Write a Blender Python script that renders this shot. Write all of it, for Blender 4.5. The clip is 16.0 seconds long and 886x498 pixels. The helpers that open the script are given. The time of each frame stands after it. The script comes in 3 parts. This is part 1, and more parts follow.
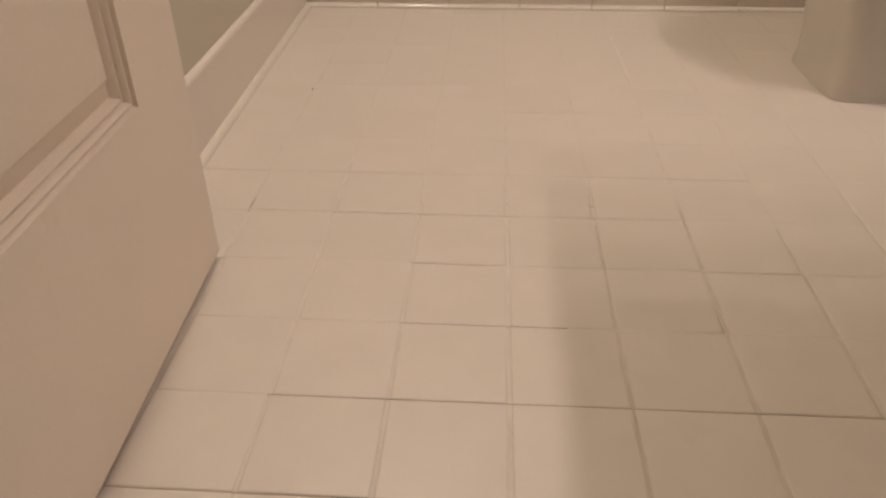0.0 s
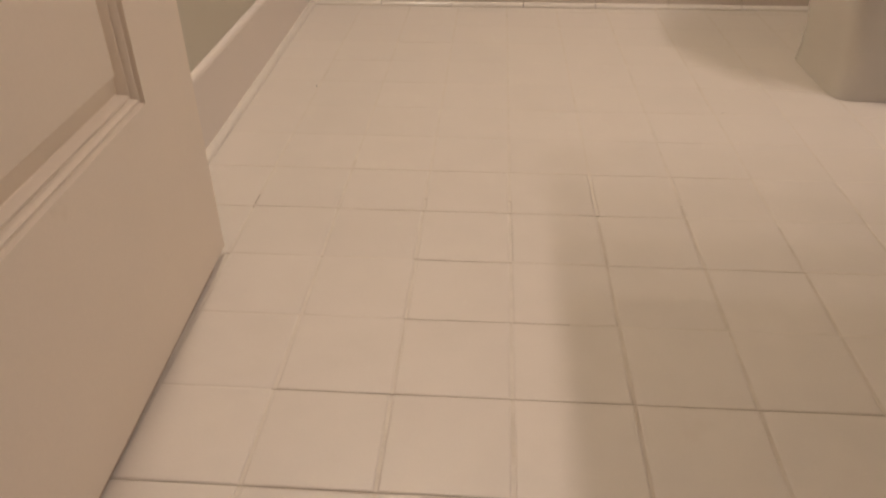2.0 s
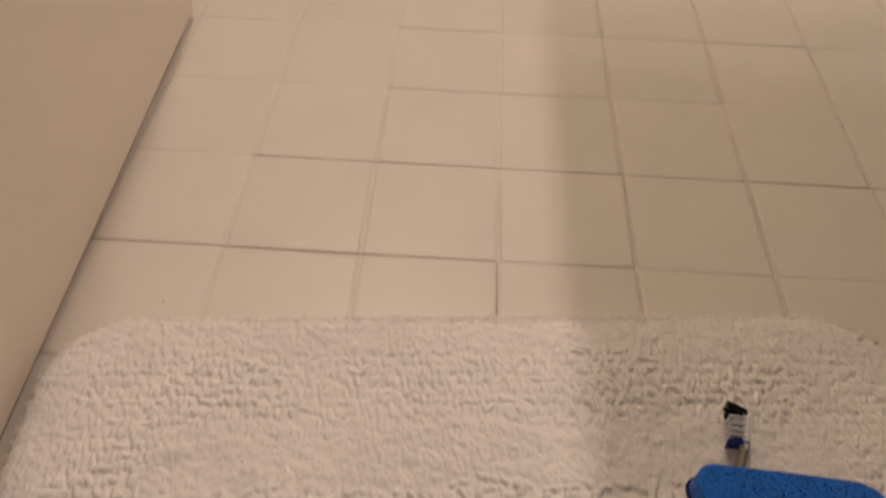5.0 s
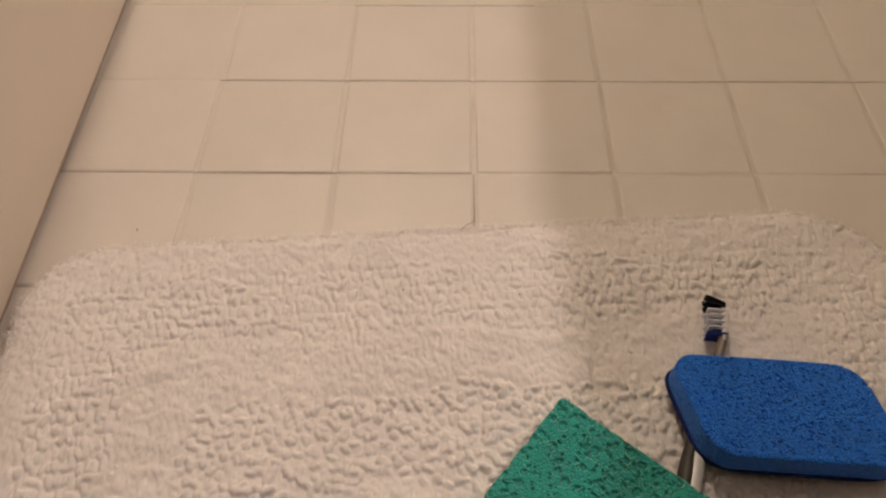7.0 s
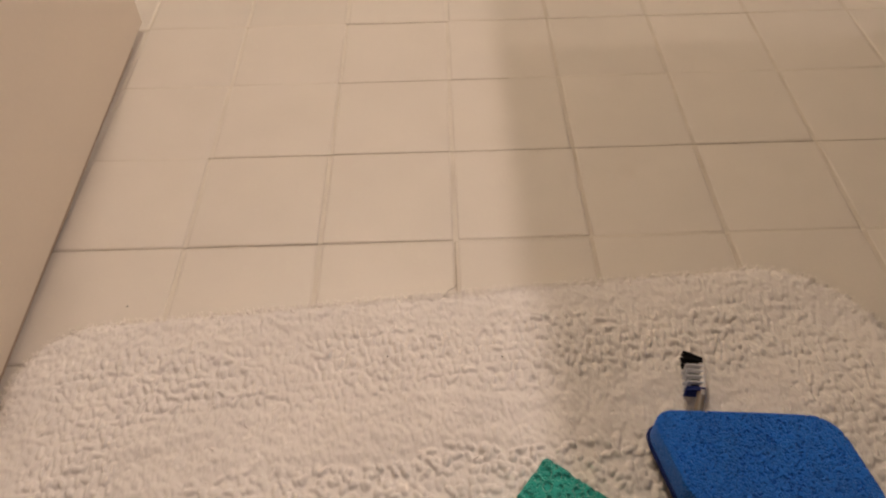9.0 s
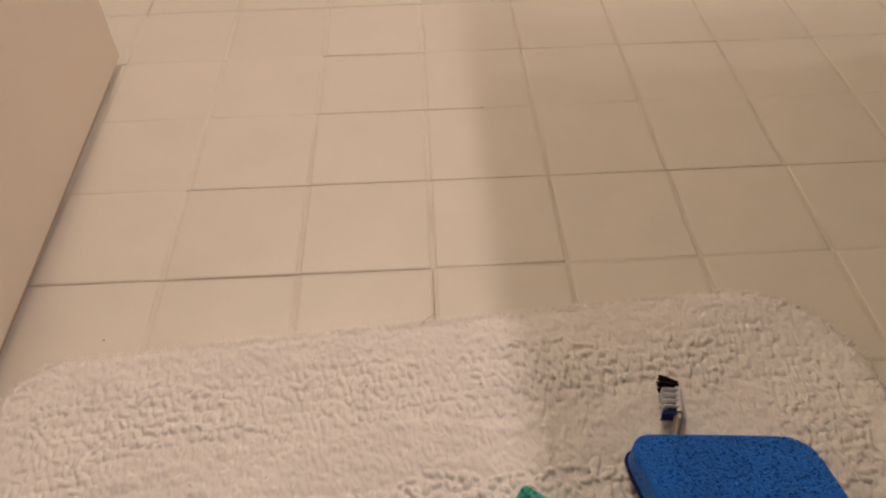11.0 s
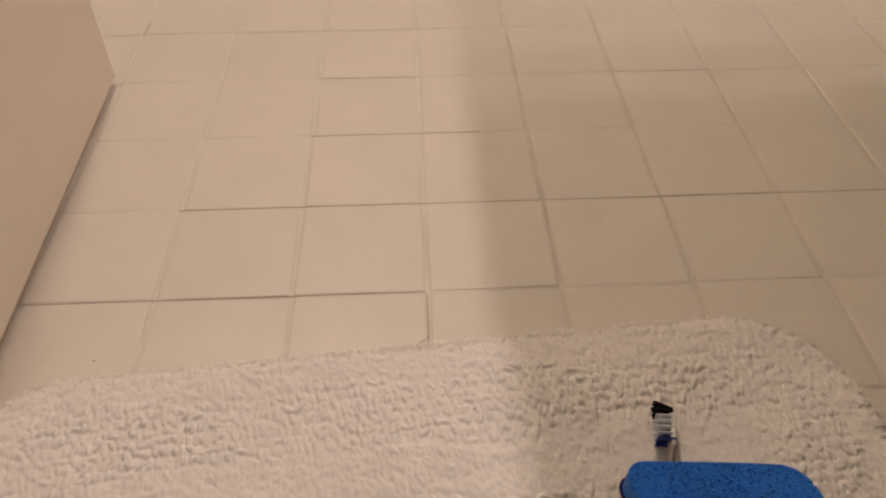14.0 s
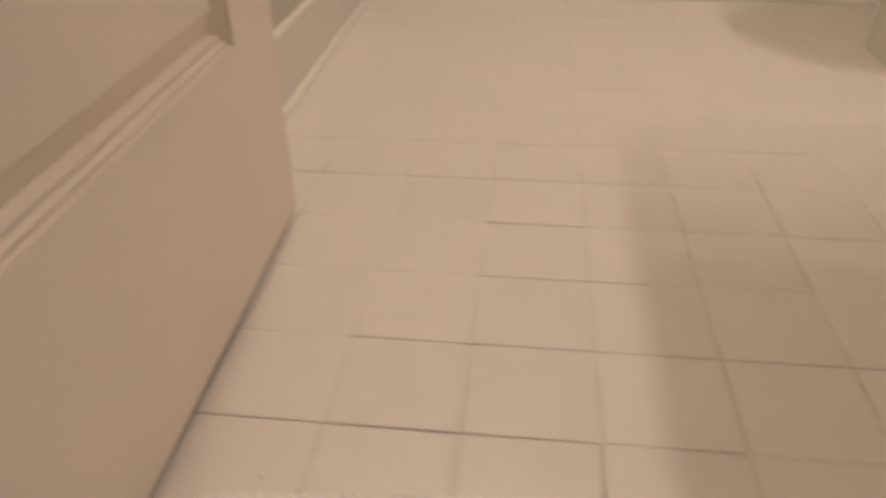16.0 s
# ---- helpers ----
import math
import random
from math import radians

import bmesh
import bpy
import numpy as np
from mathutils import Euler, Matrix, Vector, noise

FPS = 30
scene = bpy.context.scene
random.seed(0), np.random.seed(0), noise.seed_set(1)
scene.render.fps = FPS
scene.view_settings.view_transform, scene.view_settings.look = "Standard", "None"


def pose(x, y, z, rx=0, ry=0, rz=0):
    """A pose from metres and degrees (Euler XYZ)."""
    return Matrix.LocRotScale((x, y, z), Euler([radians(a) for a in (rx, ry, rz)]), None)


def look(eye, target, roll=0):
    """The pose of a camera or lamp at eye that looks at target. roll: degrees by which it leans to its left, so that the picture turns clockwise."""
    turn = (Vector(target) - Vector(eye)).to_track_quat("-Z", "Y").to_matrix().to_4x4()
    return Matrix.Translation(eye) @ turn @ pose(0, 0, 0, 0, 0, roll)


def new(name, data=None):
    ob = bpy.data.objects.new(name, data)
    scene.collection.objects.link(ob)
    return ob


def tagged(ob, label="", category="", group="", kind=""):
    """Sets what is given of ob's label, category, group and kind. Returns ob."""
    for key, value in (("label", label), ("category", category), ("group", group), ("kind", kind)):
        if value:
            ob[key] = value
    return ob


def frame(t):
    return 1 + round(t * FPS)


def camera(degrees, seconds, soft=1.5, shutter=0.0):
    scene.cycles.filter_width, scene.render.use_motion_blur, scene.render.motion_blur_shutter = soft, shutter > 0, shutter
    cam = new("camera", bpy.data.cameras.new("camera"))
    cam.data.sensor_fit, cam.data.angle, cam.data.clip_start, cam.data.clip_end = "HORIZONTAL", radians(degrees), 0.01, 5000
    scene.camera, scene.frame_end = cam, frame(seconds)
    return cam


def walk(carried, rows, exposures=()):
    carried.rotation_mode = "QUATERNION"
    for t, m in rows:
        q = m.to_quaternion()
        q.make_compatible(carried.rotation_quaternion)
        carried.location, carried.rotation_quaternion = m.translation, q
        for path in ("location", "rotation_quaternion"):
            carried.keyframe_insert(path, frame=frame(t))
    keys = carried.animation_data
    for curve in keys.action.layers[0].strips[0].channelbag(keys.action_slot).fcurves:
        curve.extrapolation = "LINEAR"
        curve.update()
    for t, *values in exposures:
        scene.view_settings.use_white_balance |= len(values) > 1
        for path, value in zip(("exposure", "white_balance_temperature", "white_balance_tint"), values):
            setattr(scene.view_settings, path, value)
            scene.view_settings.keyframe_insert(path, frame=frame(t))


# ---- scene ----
cam = camera(60.7, 16.0, soft=2.2, shutter=0.8)
PATH = [
    (0, (-0.027, -0.495, 0.492), (-0.136, 1.171, -0.609), -0.4),
    (0.5, (-0.031, -0.495, 0.495), (-0.152, 1.167, -0.612), -0.5),
    (1, (-0.031, -0.497, 0.499), (-0.157, 1.168, -0.603), -0.5),
    (1.5, (-0.032, -0.499, 0.497), (-0.158, 1.17, -0.598), -0.3),
    (2, (-0.028, -0.5, 0.494), (-0.143, 1.162, -0.612), -0.3),
    (2.5, (-0.023, -0.504, 0.493), (-0.075, 1.146, -0.636), 0.5),
    (3, (-0.004, -0.502, 0.479), (0.047, 1.135, -0.669), 2.1),
    (3.5, (-0.002, -0.5, 0.456), (0.044, 1.081, -0.768), 1.7),
    (4, (-0.013, -0.505, 0.458), (0.025, 0.96, -0.902), 3.0),
    (4.5, (-0.026, -0.507, 0.456), (-0.042, 0.853, -1.01), 2.6),
    (5, (-0.032, -0.505, 0.455), (-0.073, 0.824, -1.039), 1.9),
    (5.2, (-0.027, -0.512, 0.449), (-0.058, 0.749, -1.104), 2.3),
    (6.1, (-0.02, -0.517, 0.44), (-0.047, 0.644, -1.188), 0.8),
    (7.3, (-0.015, -0.52, 0.436), (-0.037, 0.718, -1.135), -0.8),
    (7.5, (-0.014, -0.524, 0.439), (-0.028, 0.728, -1.121), -0.6),
    (8, (-0.015, -0.525, 0.44), (-0.03, 0.758, -1.094), -0.7),
    (8.5, (-0.013, -0.526, 0.442), (-0.029, 0.787, -1.067), -1.2),
    (9, (-0.008, -0.527, 0.449), (-0.016, 0.817, -1.032), -1.9),
    (9.5, (-0.008, -0.526, 0.448), (-0.016, 0.839, -1.014), -2.6),
    (10, (-0.001, -0.529, 0.453), (0.012, 0.856, -0.99), -2.7),
    (12.5, (-0.008, -0.528, 0.453), (0.05, 0.874, -0.973), -0.2),
    (13, (-0.006, -0.531, 0.452), (0.046, 0.884, -0.96), -0.5),
    (13.5, (-0.008, -0.529, 0.457), (0.059, 0.895, -0.945), -0.1),
    (14, (-0.007, -0.528, 0.453), (0.06, 0.906, -0.939), -0.0),
    (14.5, (-0.013, -0.527, 0.459), (0.056, 0.931, -0.909), 0.3),
    (15, (-0.008, -0.534, 0.459), (0.014, 1.01, -0.812), -0.3),
    (15.5, (-0.026, -0.538, 0.455), (-0.089, 1.081, -0.718), -0.2),
    (16, (-0.069, -0.532, 0.437), (-0.275, 1.148, -0.629), -0.8),
]
walk(cam, [(t, look(eye, target, roll)) for t, eye, target, roll in PATH],
     exposures=[(0, -0.08), (3, -0.08), (5, -0.08), (7.5, 0.05), (9, 0.05), (10, 0.03), (12.5, 0.03), (13.5, 0.0), (14.5, -0.04), (16, -0.08)])

# ---- light: a bar of four warm bulbs over the vanity, and an added, unseen lamp by the other wall ----
LAMP_X, LAMP_Y, LAMP_Z, LAMP_STEP, LAMP_WATTS = 1.02, 0.079, 1.85, 0.152, 10.9
LAMP_COLOUR = (1.0, 0.835, 0.775)
world = bpy.data.worlds.new("world")
scene.world = world
world.use_nodes = True
world.node_tree.nodes["Background"].inputs[0].default_value = (1.0, 0.85, 0.7, 1)
world.node_tree.nodes["Background"].inputs[1].default_value = 0.02
for k in range(4):
    lamp = bpy.data.lights.new("bulb_light", "POINT")
    lamp.energy, lamp.color, lamp.shadow_soft_size = LAMP_WATTS, LAMP_COLOUR, 0.019
    new("bulb_light", lamp).location = (LAMP_X, LAMP_Y + (k - 1.5) * LAMP_STEP, LAMP_Z)

# an unseen lamp added high up by the left wall, past the door's free edge, so that the door shades a strip of floor at
# its foot
GLOBE_AT, GLOBE_R = (-0.388, 0.98, 2.2), 0.05
lamp = bpy.data.lights.new("added_light", "POINT")
lamp.energy, lamp.color, lamp.shadow_soft_size = 43.0, (1.0, 0.85, 0.71), GLOBE_R
new("added_light", lamp).location = GLOBE_AT

# ---- the plan, in metres; a tile's pitch is P, the floor's top is z = 0 ----
P = 0.11
LEFT, RIGHT, BACK, FRONT, HIGH = -0.447, 1.16, 1.262, -0.66, 2.42


# ---- materials ----
def material(name, colour, rough=0.5, vary=0.06, scale=12.0, fine=180.0, bump=0.1, depth=0.001, metal=0.0, per_piece=0.0,
             stain=None, stain_scale=5.0, stain_at=(0.58, 0.75), sheen=0.0, coat=0.0, specular=0.5, pores=0.0):
    """A surface with colour changes at two scales, relief, and stains where asked."""
    m = bpy.data.materials.new(name)
    m.use_nodes = True
    n, l = m.node_tree.nodes, m.node_tree.links
    p = n["Principled BSDF"]
    geo = n.new("ShaderNodeNewGeometry")
    broad = n.new("ShaderNodeTexNoise")
    broad.inputs["Scale"].default_value, broad.inputs["Detail"].default_value = scale, 4
    small = n.new("ShaderNodeTexNoise")
    small.inputs["Scale"].default_value, small.inputs["Detail"].default_value = fine, 3
    l.new(geo.outputs["Position"], broad.inputs["Vector"])
    l.new(geo.outputs["Position"], small.inputs["Vector"])
    mix = n.new("ShaderNodeMath")
    mix.operation = "MULTIPLY_ADD"
    mix.inputs[1].default_value = 0.45
    l.new(small.outputs["Fac"], mix.inputs[0])
    l.new(broad.outputs["Fac"], mix.inputs[2])
    ramp = n.new("ShaderNodeMapRange")
    ramp.inputs["From Min"].default_value, ramp.inputs["From Max"].default_value = 0.42, 1.02
    ramp.inputs["To Min"].default_value, ramp.inputs["To Max"].default_value = 1 - vary, 1 + vary
    l.new(mix.outputs[0], ramp.inputs["Value"])
    value = ramp.outputs["Result"]
    if per_piece:
        info = n.new("ShaderNodeObjectInfo")
        rr = n.new("ShaderNodeMapRange")
        rr.inputs["To Min"].default_value, rr.inputs["To Max"].default_value = 1 - per_piece, 1 + per_piece
        l.new(info.outputs["Random"], rr.inputs["Value"])
        mul = n.new("ShaderNodeMath")
        mul.operation = "MULTIPLY"
        l.new(value, mul.inputs[0])
        l.new(rr.outputs["Result"], mul.inputs[1])
        value = mul.outputs[0]
    tint = n.new("ShaderNodeVectorMath")
    tint.operation = "SCALE"
    tint.inputs[0].default_value = colour
    l.new(value, tint.inputs["Scale"])
    out = tint.outputs["Vector"]
    if stain:
        spots = n.new("ShaderNodeTexNoise")
        spots.inputs["Scale"].default_value, spots.inputs["Detail"].default_value = stain_scale, 5
        l.new(geo.outputs["Position"], spots.inputs["Vector"])
        edge = n.new("ShaderNodeMapRange")
        edge.inputs["From Min"].default_value, edge.inputs["From Max"].default_value = stain_at
        l.new(spots.outputs["Fac"], edge.inputs["Value"])
        blend = n.new("ShaderNodeMix")
        blend.data_type = "RGBA"
        blend.inputs["B"].default_value = (*stain, 1)
        l.new(edge.outputs["Result"], blend.inputs["Factor"])
        l.new(out, blend.inputs["A"])
        out = blend.outputs["Result"]
    l.new(out, p.inputs["Base Color"])
    rough_map = n.new("ShaderNodeMapRange")
    rough_map.inputs["From Min"].default_value, rough_map.inputs["From Max"].default_value = 0.3, 0.7
    rough_map.inputs["To Min"].default_value, rough_map.inputs["To Max"].default_value = max(0.02, rough - 0.07), min(1, rough + 0.07)
    l.new(broad.outputs["Fac"], rough_map.inputs["Value"])
    l.new(rough_map.outputs["Result"], p.inputs["Roughness"])
    p.inputs["Metallic"].default_value = metal
    p.inputs["Specular IOR Level"].default_value = specular
    p.inputs["Sheen Weight"].default_value = sheen
    p.inputs["Coat Weight"].default_value = coat
    if bump:
        b = n.new("ShaderNodeBump")
        b.inputs["Strength"].default_value, b.inputs["Distance"].default_value = bump, depth
        l.new(mix.outputs[0], b.inputs["Height"])
        if pores:
            cells = n.new("ShaderNodeTexVoronoi")
            cells.inputs["Scale"].default_value = pores
            l.new(geo.outputs["Position"], cells.inputs["Vector"])
            pit = n.new("ShaderNodeMapRange")
            pit.inputs["From Min"].default_value, pit.inputs["From Max"].default_value = 0.15, 0.55
            l.new(cells.outputs["Distance"], pit.inputs["Value"])
            b2 = n.new("ShaderNodeBump")
            b2.inputs["Strength"].default_value, b2.inputs["Distance"].default_value = 0.9, 0.0007
            l.new(pit.outputs["Result"], b2.inputs["Height"])
            l.new(b2.outputs["Normal"], b.inputs["Normal"])
        l.new(b.outputs["Normal"], p.inputs["Normal"])
    return m


TILE = material("almond_satin_tile", (0.67, 0.61, 0.54), 0.42, 0.035, 16, 420, 0.10, 0.0006, per_piece=0.012,
                stain=(0.56, 0.48, 0.39), stain_scale=9, stain_at=(0.68, 1.1))
GROUT = material("old_grout", (0.68, 0.62, 0.54), 0.9, 0.07, 30, 500, 0.3, 0.0006, stain=(0.54, 0.47, 0.39), stain_scale=8, stain_at=(0.58, 0.80))
DARK_GROUT = material("dark_grout", (0.48, 0.42, 0.35), 0.9, 0.10, 30, 500, 0.3, 0.0006, stain=(0.36, 0.30, 0.235), stain_scale=22, stain_at=(0.45, 0.62))
BROWN_GROUT = material("browned_grout", (0.63, 0.565, 0.485), 0.9, 0.10, 30, 500, 0.3, 0.0006, stain=(0.54, 0.47, 0.39), stain_scale=14, stain_at=(0.50, 0.72))
BASE_TILE = material("glazed_base_tile", (0.73, 0.66, 0.58), 0.22, 0.03, 9, 200, 0.06, 0.0006, per_piece=0.02)
BEAD = material("glossy_bead", (0.74, 0.68, 0.60), 0.16, 0.03, 14, 260, 0.06, 0.0005, per_piece=0.02)
BOARD = material("painted_baseboard", (0.77, 0.70, 0.63), 0.38, 0.03, 8, 240, 0.08, 0.0006)
WALL = material("green_grey_wall_paint", (0.56, 0.52, 0.42), 0.75, 0.03, 5, 330, 0.15, 0.0008)
# for unseen walls: darker than the wall paint so that less light bounces
LOW_BOUNCE = material("low_bounce_wall", (0.20, 0.18, 0.15), 0.75, 0.03, 5, 330, 0.15, 0.0008)
# hall and ceiling, both unseen, are set dark to hold down the indirect light
HALL = material("darkened_hall", (0.12, 0.105, 0.09), 0.8, 0.03, 5, 330, 0.15, 0.0008)
CEILING = material("darkened_ceiling", (0.16, 0.15, 0.14), 0.85, 0.02, 4, 300, 0.15, 0.0008)
DOOR = material("cream_door_paint", (0.82, 0.725, 0.605), 0.42, 0.03, 6, 260, 0.10, 0.0005, stain=(0.60, 0.50, 0.38), stain_scale=14, stain_at=(0.70, 0.95))
PORCELAIN = material("toilet_porcelain", (0.60, 0.565, 0.50), 0.12, 0.02, 6, 120, 0.03, 0.0004, coat=0.3)
COTTON = material("white_cotton_pile", (0.80, 0.742, 0.70), 0.95, 0.05, 26, 900, 0.35, 0.0008, sheen=0.35, specular=0.1,
                  stain=(0.60, 0.56, 0.51), stain_scale=11, stain_at=(0.66, 0.86))
FIBRE = material("loose_cotton_fibre", (0.93, 0.87, 0.825), 0.95, 0.02, 26, 900, 0, specular=0.05)
BACKING = material("mat_backing", (0.85, 0.805, 0.77), 0.95, 0.08, 40, 600, 0.4, 0.001, sheen=0.2, specular=0.1)
BLUE = material("blue_cellulose", (0.014, 0.175, 0.74), 0.85, 0.12, 60, 900, 0.5, 0.0006, sheen=0.15, specular=0.35, pores=700.0)
NAVY = material("navy_scrub_pad", (0.008, 0.022, 0.13), 0.9, 0.2, 200, 1500, 0.8, 0.0006, specular=0.2)
TEAL = material("teal_cellulose", (0.020, 0.325, 0.265), 0.85, 0.14, 60, 900, 0.5, 0.0006, sheen=0.5, specular=0.35, pores=560.0)
WHITE_PLASTIC = material("white_plastic", (0.78, 0.75, 0.72), 0.3, 0.02, 50, 400, 0.04, 0.0003)
GREY_RUBBER = material("grey_rubber", (0.05, 0.042, 0.03), 0.5, 0.08, 80, 800, 0.15, 0.0003)
NECK = material("grey_brown_plastic", (0.21, 0.17, 0.13), 0.4, 0.06, 80, 800, 0.1, 0.0003)
# brown that stands in for the shade in the gap under the door
GAP_SHADE = material("brown_gap_shade", (0.44, 0.33, 0.245), 0.7, 0.15, 40, 600, 0.1, 0.0003)
WHITE_NYLON = material("white_nylon", (0.80, 0.80, 0.84), 0.4, 0.04, 200, 2000, 0.1, 0.0002)
BLUE_NYLON = material("blue_nylon", (0.012, 0.03, 0.20), 0.4, 0.08, 200, 2000, 0.1, 0.0002)
BLACK_NYLON = material("black_nylon", (0.006, 0.005, 0.007), 0.6, 0.08, 200, 2000, 0.1, 0.0002, specular=0.15)
DARK = material("dark_speck", (0.03, 0.022, 0.016), 0.8, 0.2, 300, 900, 0.2, 0.0003)
THREAD = material("grey_thread", (0.16, 0.13, 0.10), 0.8, 0.1, 300, 900, 0.1, 0.0003)
CABINET = material("painted_cabinet", (0.30, 0.25, 0.20), 0.45, 0.03, 6, 240, 0.08, 0.0006)
# unseen counter top, its colour lowered so that it throws back less light
COUNTER = material("darkened_counter", (0.30, 0.25, 0.20), 0.25, 0.06, 20, 240, 0.05, 0.0006)
CHROME = material("brushed_metal", (0.62, 0.60, 0.57), 0.25, 0.04, 30, 500, 0.05, 0.0003, metal=1.0)


# ---- building helpers ----
def mesh_of(name, verts, faces, mat, smooth=True):
    me = bpy.data.meshes.new(name)
    me.from_pydata([tuple(v) for v in verts], [], [tuple(f) for f in faces])
    me.materials.append(mat)
    if smooth:
        me.shade_smooth()
    return me


def finish(name, bm, mat, smooth_angle=35):
    bmesh.ops.recalc_face_normals(bm, faces=bm.faces)
    me = bpy.data.meshes.new(name)
    bm.to_mesh(me)
    bm.free()
    me.materials.append(mat)
    me.shade_smooth()
    me.set_sharp_from_angle(angle=radians(smooth_angle))
    return me


def part(name, data, mat, parent, label=""):
    """One mesh object under a thing or a part; data is a bmesh or a mesh."""
    ob = new(name, data if isinstance(data, bpy.types.Mesh) else finish(name, data, mat))
    ob.parent = parent
    return tagged(ob, label)


def thing(name, label, category, at=None, kind="", group=""):
    ob = new(name)
    ob.empty_display_size = 0.05
    if at is not None:
        ob.matrix_basis = at
    return tagged(ob, label, category, group, kind)


def box(x0, x1, y0, y1, z0, z1, bevel=0.0, segments=2, bm=None):
    b = bmesh.new()
    bmesh.ops.create_cube(b, size=1, matrix=Matrix.Translation(((x0 + x1) / 2, (y0 + y1) / 2, (z0 + z1) / 2)) @ Matrix.Diagonal((x1 - x0, y1 - y0, z1 - z0, 1)))
    if bevel:
        bmesh.ops.bevel(b, geom=b.edges[:], offset=bevel, segments=segments, profile=0.5, affect="EDGES")
    if bm is None:
        return b
    me = bpy.data.meshes.new("tmp")
    b.to_mesh(me)
    b.free()
    bm.from_mesh(me)
    bpy.data.meshes.remove(me)
    return bm


def loft(rings, cap=True):
    """A skin over rings of equally many points."""
    bm = bmesh.new()
    rows = [[bm.verts.new(p) for p in ring] for ring in rings]
    k = len(rows[0])
    for a, b in zip(rows, rows[1:]):
        for i in range(k):
            bm.faces.new((a[i], a[(i + 1) % k], b[(i + 1) % k], b[i]))
    if cap:
        bm.faces.new(rows[0][::-1])
        bm.faces.new(rows[-1])
    return bm


def oval(cx, cy, rx, ry, z, power=2.0, count=48):
    ring = []
    for i in range(count):
        a = 2 * math.pi * i / count
        c, s = math.cos(a), math.sin(a)
        ring.append((cx + rx * math.copysign(abs(c) ** (2 / power), c), cy + ry * math.copysign(abs(s) ** (2 / power), s), z))
    return ring


def sweep(profile, start, end, up=(0, 0, 1)):
    """A profile of (out, height) drawn along a straight line; out is to the line's right."""
    start, end, up = Vector(start), Vector(end), Vector(up)
    side = (end - start).normalized().cross(up)
    return loft([[p + side * a + up * b for a, b in profile] for p in (start, end)])


def tube(points, radii, count=14, flat=1.0, lift=(0, 0, 1)):
    """A rounded bar through points; radii across, flat times that along lift."""
    pts = [Vector(p) for p in points]
    rings, lift = [], Vector(lift)
    for i, p in enumerate(pts):
        d = (pts[min(i + 1, len(pts) - 1)] - pts[max(i - 1, 0)]).normalized()
        side = d.cross(lift).normalized()
        top = side.cross(d)
        rings.append([p + side * radii[i] * math.cos(2 * math.pi * k / count) + top * radii[i] * flat * math.sin(2 * math.pi * k / count) for k in range(count)])
    return loft(rings)


def spline(points, steps):
    """Catmull-Rom through points of any length."""
    pts = [np.array(p, float) for p in points]
    pts = [2 * pts[0] - pts[1]] + pts + [2 * pts[-1] - pts[-2]]
    out = []
    for i in range(1, len(pts) - 2):
        a, b, c, d = pts[i - 1:i + 3]
        for k in range(steps):
            t = k / steps
            out.append(0.5 * (2 * b + (c - a) * t + (2 * a - 5 * b + 4 * c - d) * t**2 + (3 * b - a - 3 * c + d) * t**3))
    return out + [pts[-2]]


# ---- the room ----
part_floor = thing("floor", "almond square ceramic tiles with old worn grout", "floor", kind="structure")
part("grout_bed", box(LEFT - 0.05, RIGHT + 0.02, FRONT - 0.02, BACK + 0.02, -0.05, -0.0010), GROUT, part_floor, "stained pale grout between the tiles")

wall_left = tagged(new("wall_left", finish("wall_left", box(LEFT - 0.14, LEFT, FRONT - 0.12, BACK + 0.12, -0.05, HIGH), WALL)), "plain grey-green painted wall above a white baseboard", "wall", kind="structure")
# block added out of view behind the door, keeps light off the gap below it
tagged(new("wall_blocker", finish("wall_blocker", box(LEFT - 0.10, -0.374, FRONT, 0.268, -0.05, HIGH), WALL)), "plain unseen block added behind the open door to darken its gap", "wall", kind="structure")
wall_left.matrix_basis = Matrix.Translation((LEFT, 0.47, 0)) @ Matrix.Rotation(radians(0.9), 4, "Z") @ Matrix.Translation((-LEFT, -0.47, 0))
tagged(new("wall_back", finish("wall_back", box(LEFT - 0.2, RIGHT + 0.12, BACK, BACK + 0.12, -0.05, HIGH), WALL)), "plain grey-green painted wall over a tiled base", "wall", kind="structure")
tagged(new("wall_right", finish("wall_right", box(RIGHT, RIGHT + 0.12, FRONT - 0.12, BACK, -0.05, HIGH), LOW_BOUNCE)), "plain unseen wall, darkened to cut bounce light", "wall", kind="structure")
tagged(new("ceiling", finish("ceiling", box(LEFT - 0.2, RIGHT + 0.12, FRONT - 0.12, BACK + 0.12, HIGH, HIGH + 0.1), CEILING)), "plain unseen ceiling, darkened to cut bounce light", "ceiling", kind="structure")
front = box(0.50, RIGHT, FRONT - 0.12, FRONT, -0.05, HIGH)
box(LEFT - 0.1, -0.355, FRONT - 0.12, FRONT, -0.05, HIGH, bm=front)
box(-0.355, 0.50, FRONT - 0.12, FRONT, 2.05, HIGH, bm=front)
tagged(new("wall_front", finish("wall_front", front, LOW_BOUNCE)), "plain unseen wall with a doorway, darkened to cut bounce light", "wall", kind="structure")
hall = box(-0.9, 1.1, -2.6, FRONT - 0.12, -0.05, -0.003)
box(-0.9, 1.1, -2.7, -2.6, -0.05, HIGH, bm=hall)
box(-1.0, -0.9, -2.7, FRONT - 0.12, -0.05, HIGH, bm=hall)
box(1.1, 1.2, -2.7, FRONT - 0.12, -0.05, HIGH, bm=hall)
box(-1.0, 1.2, -2.7, FRONT - 0.12, HIGH, HIGH + 0.1, bm=hall)
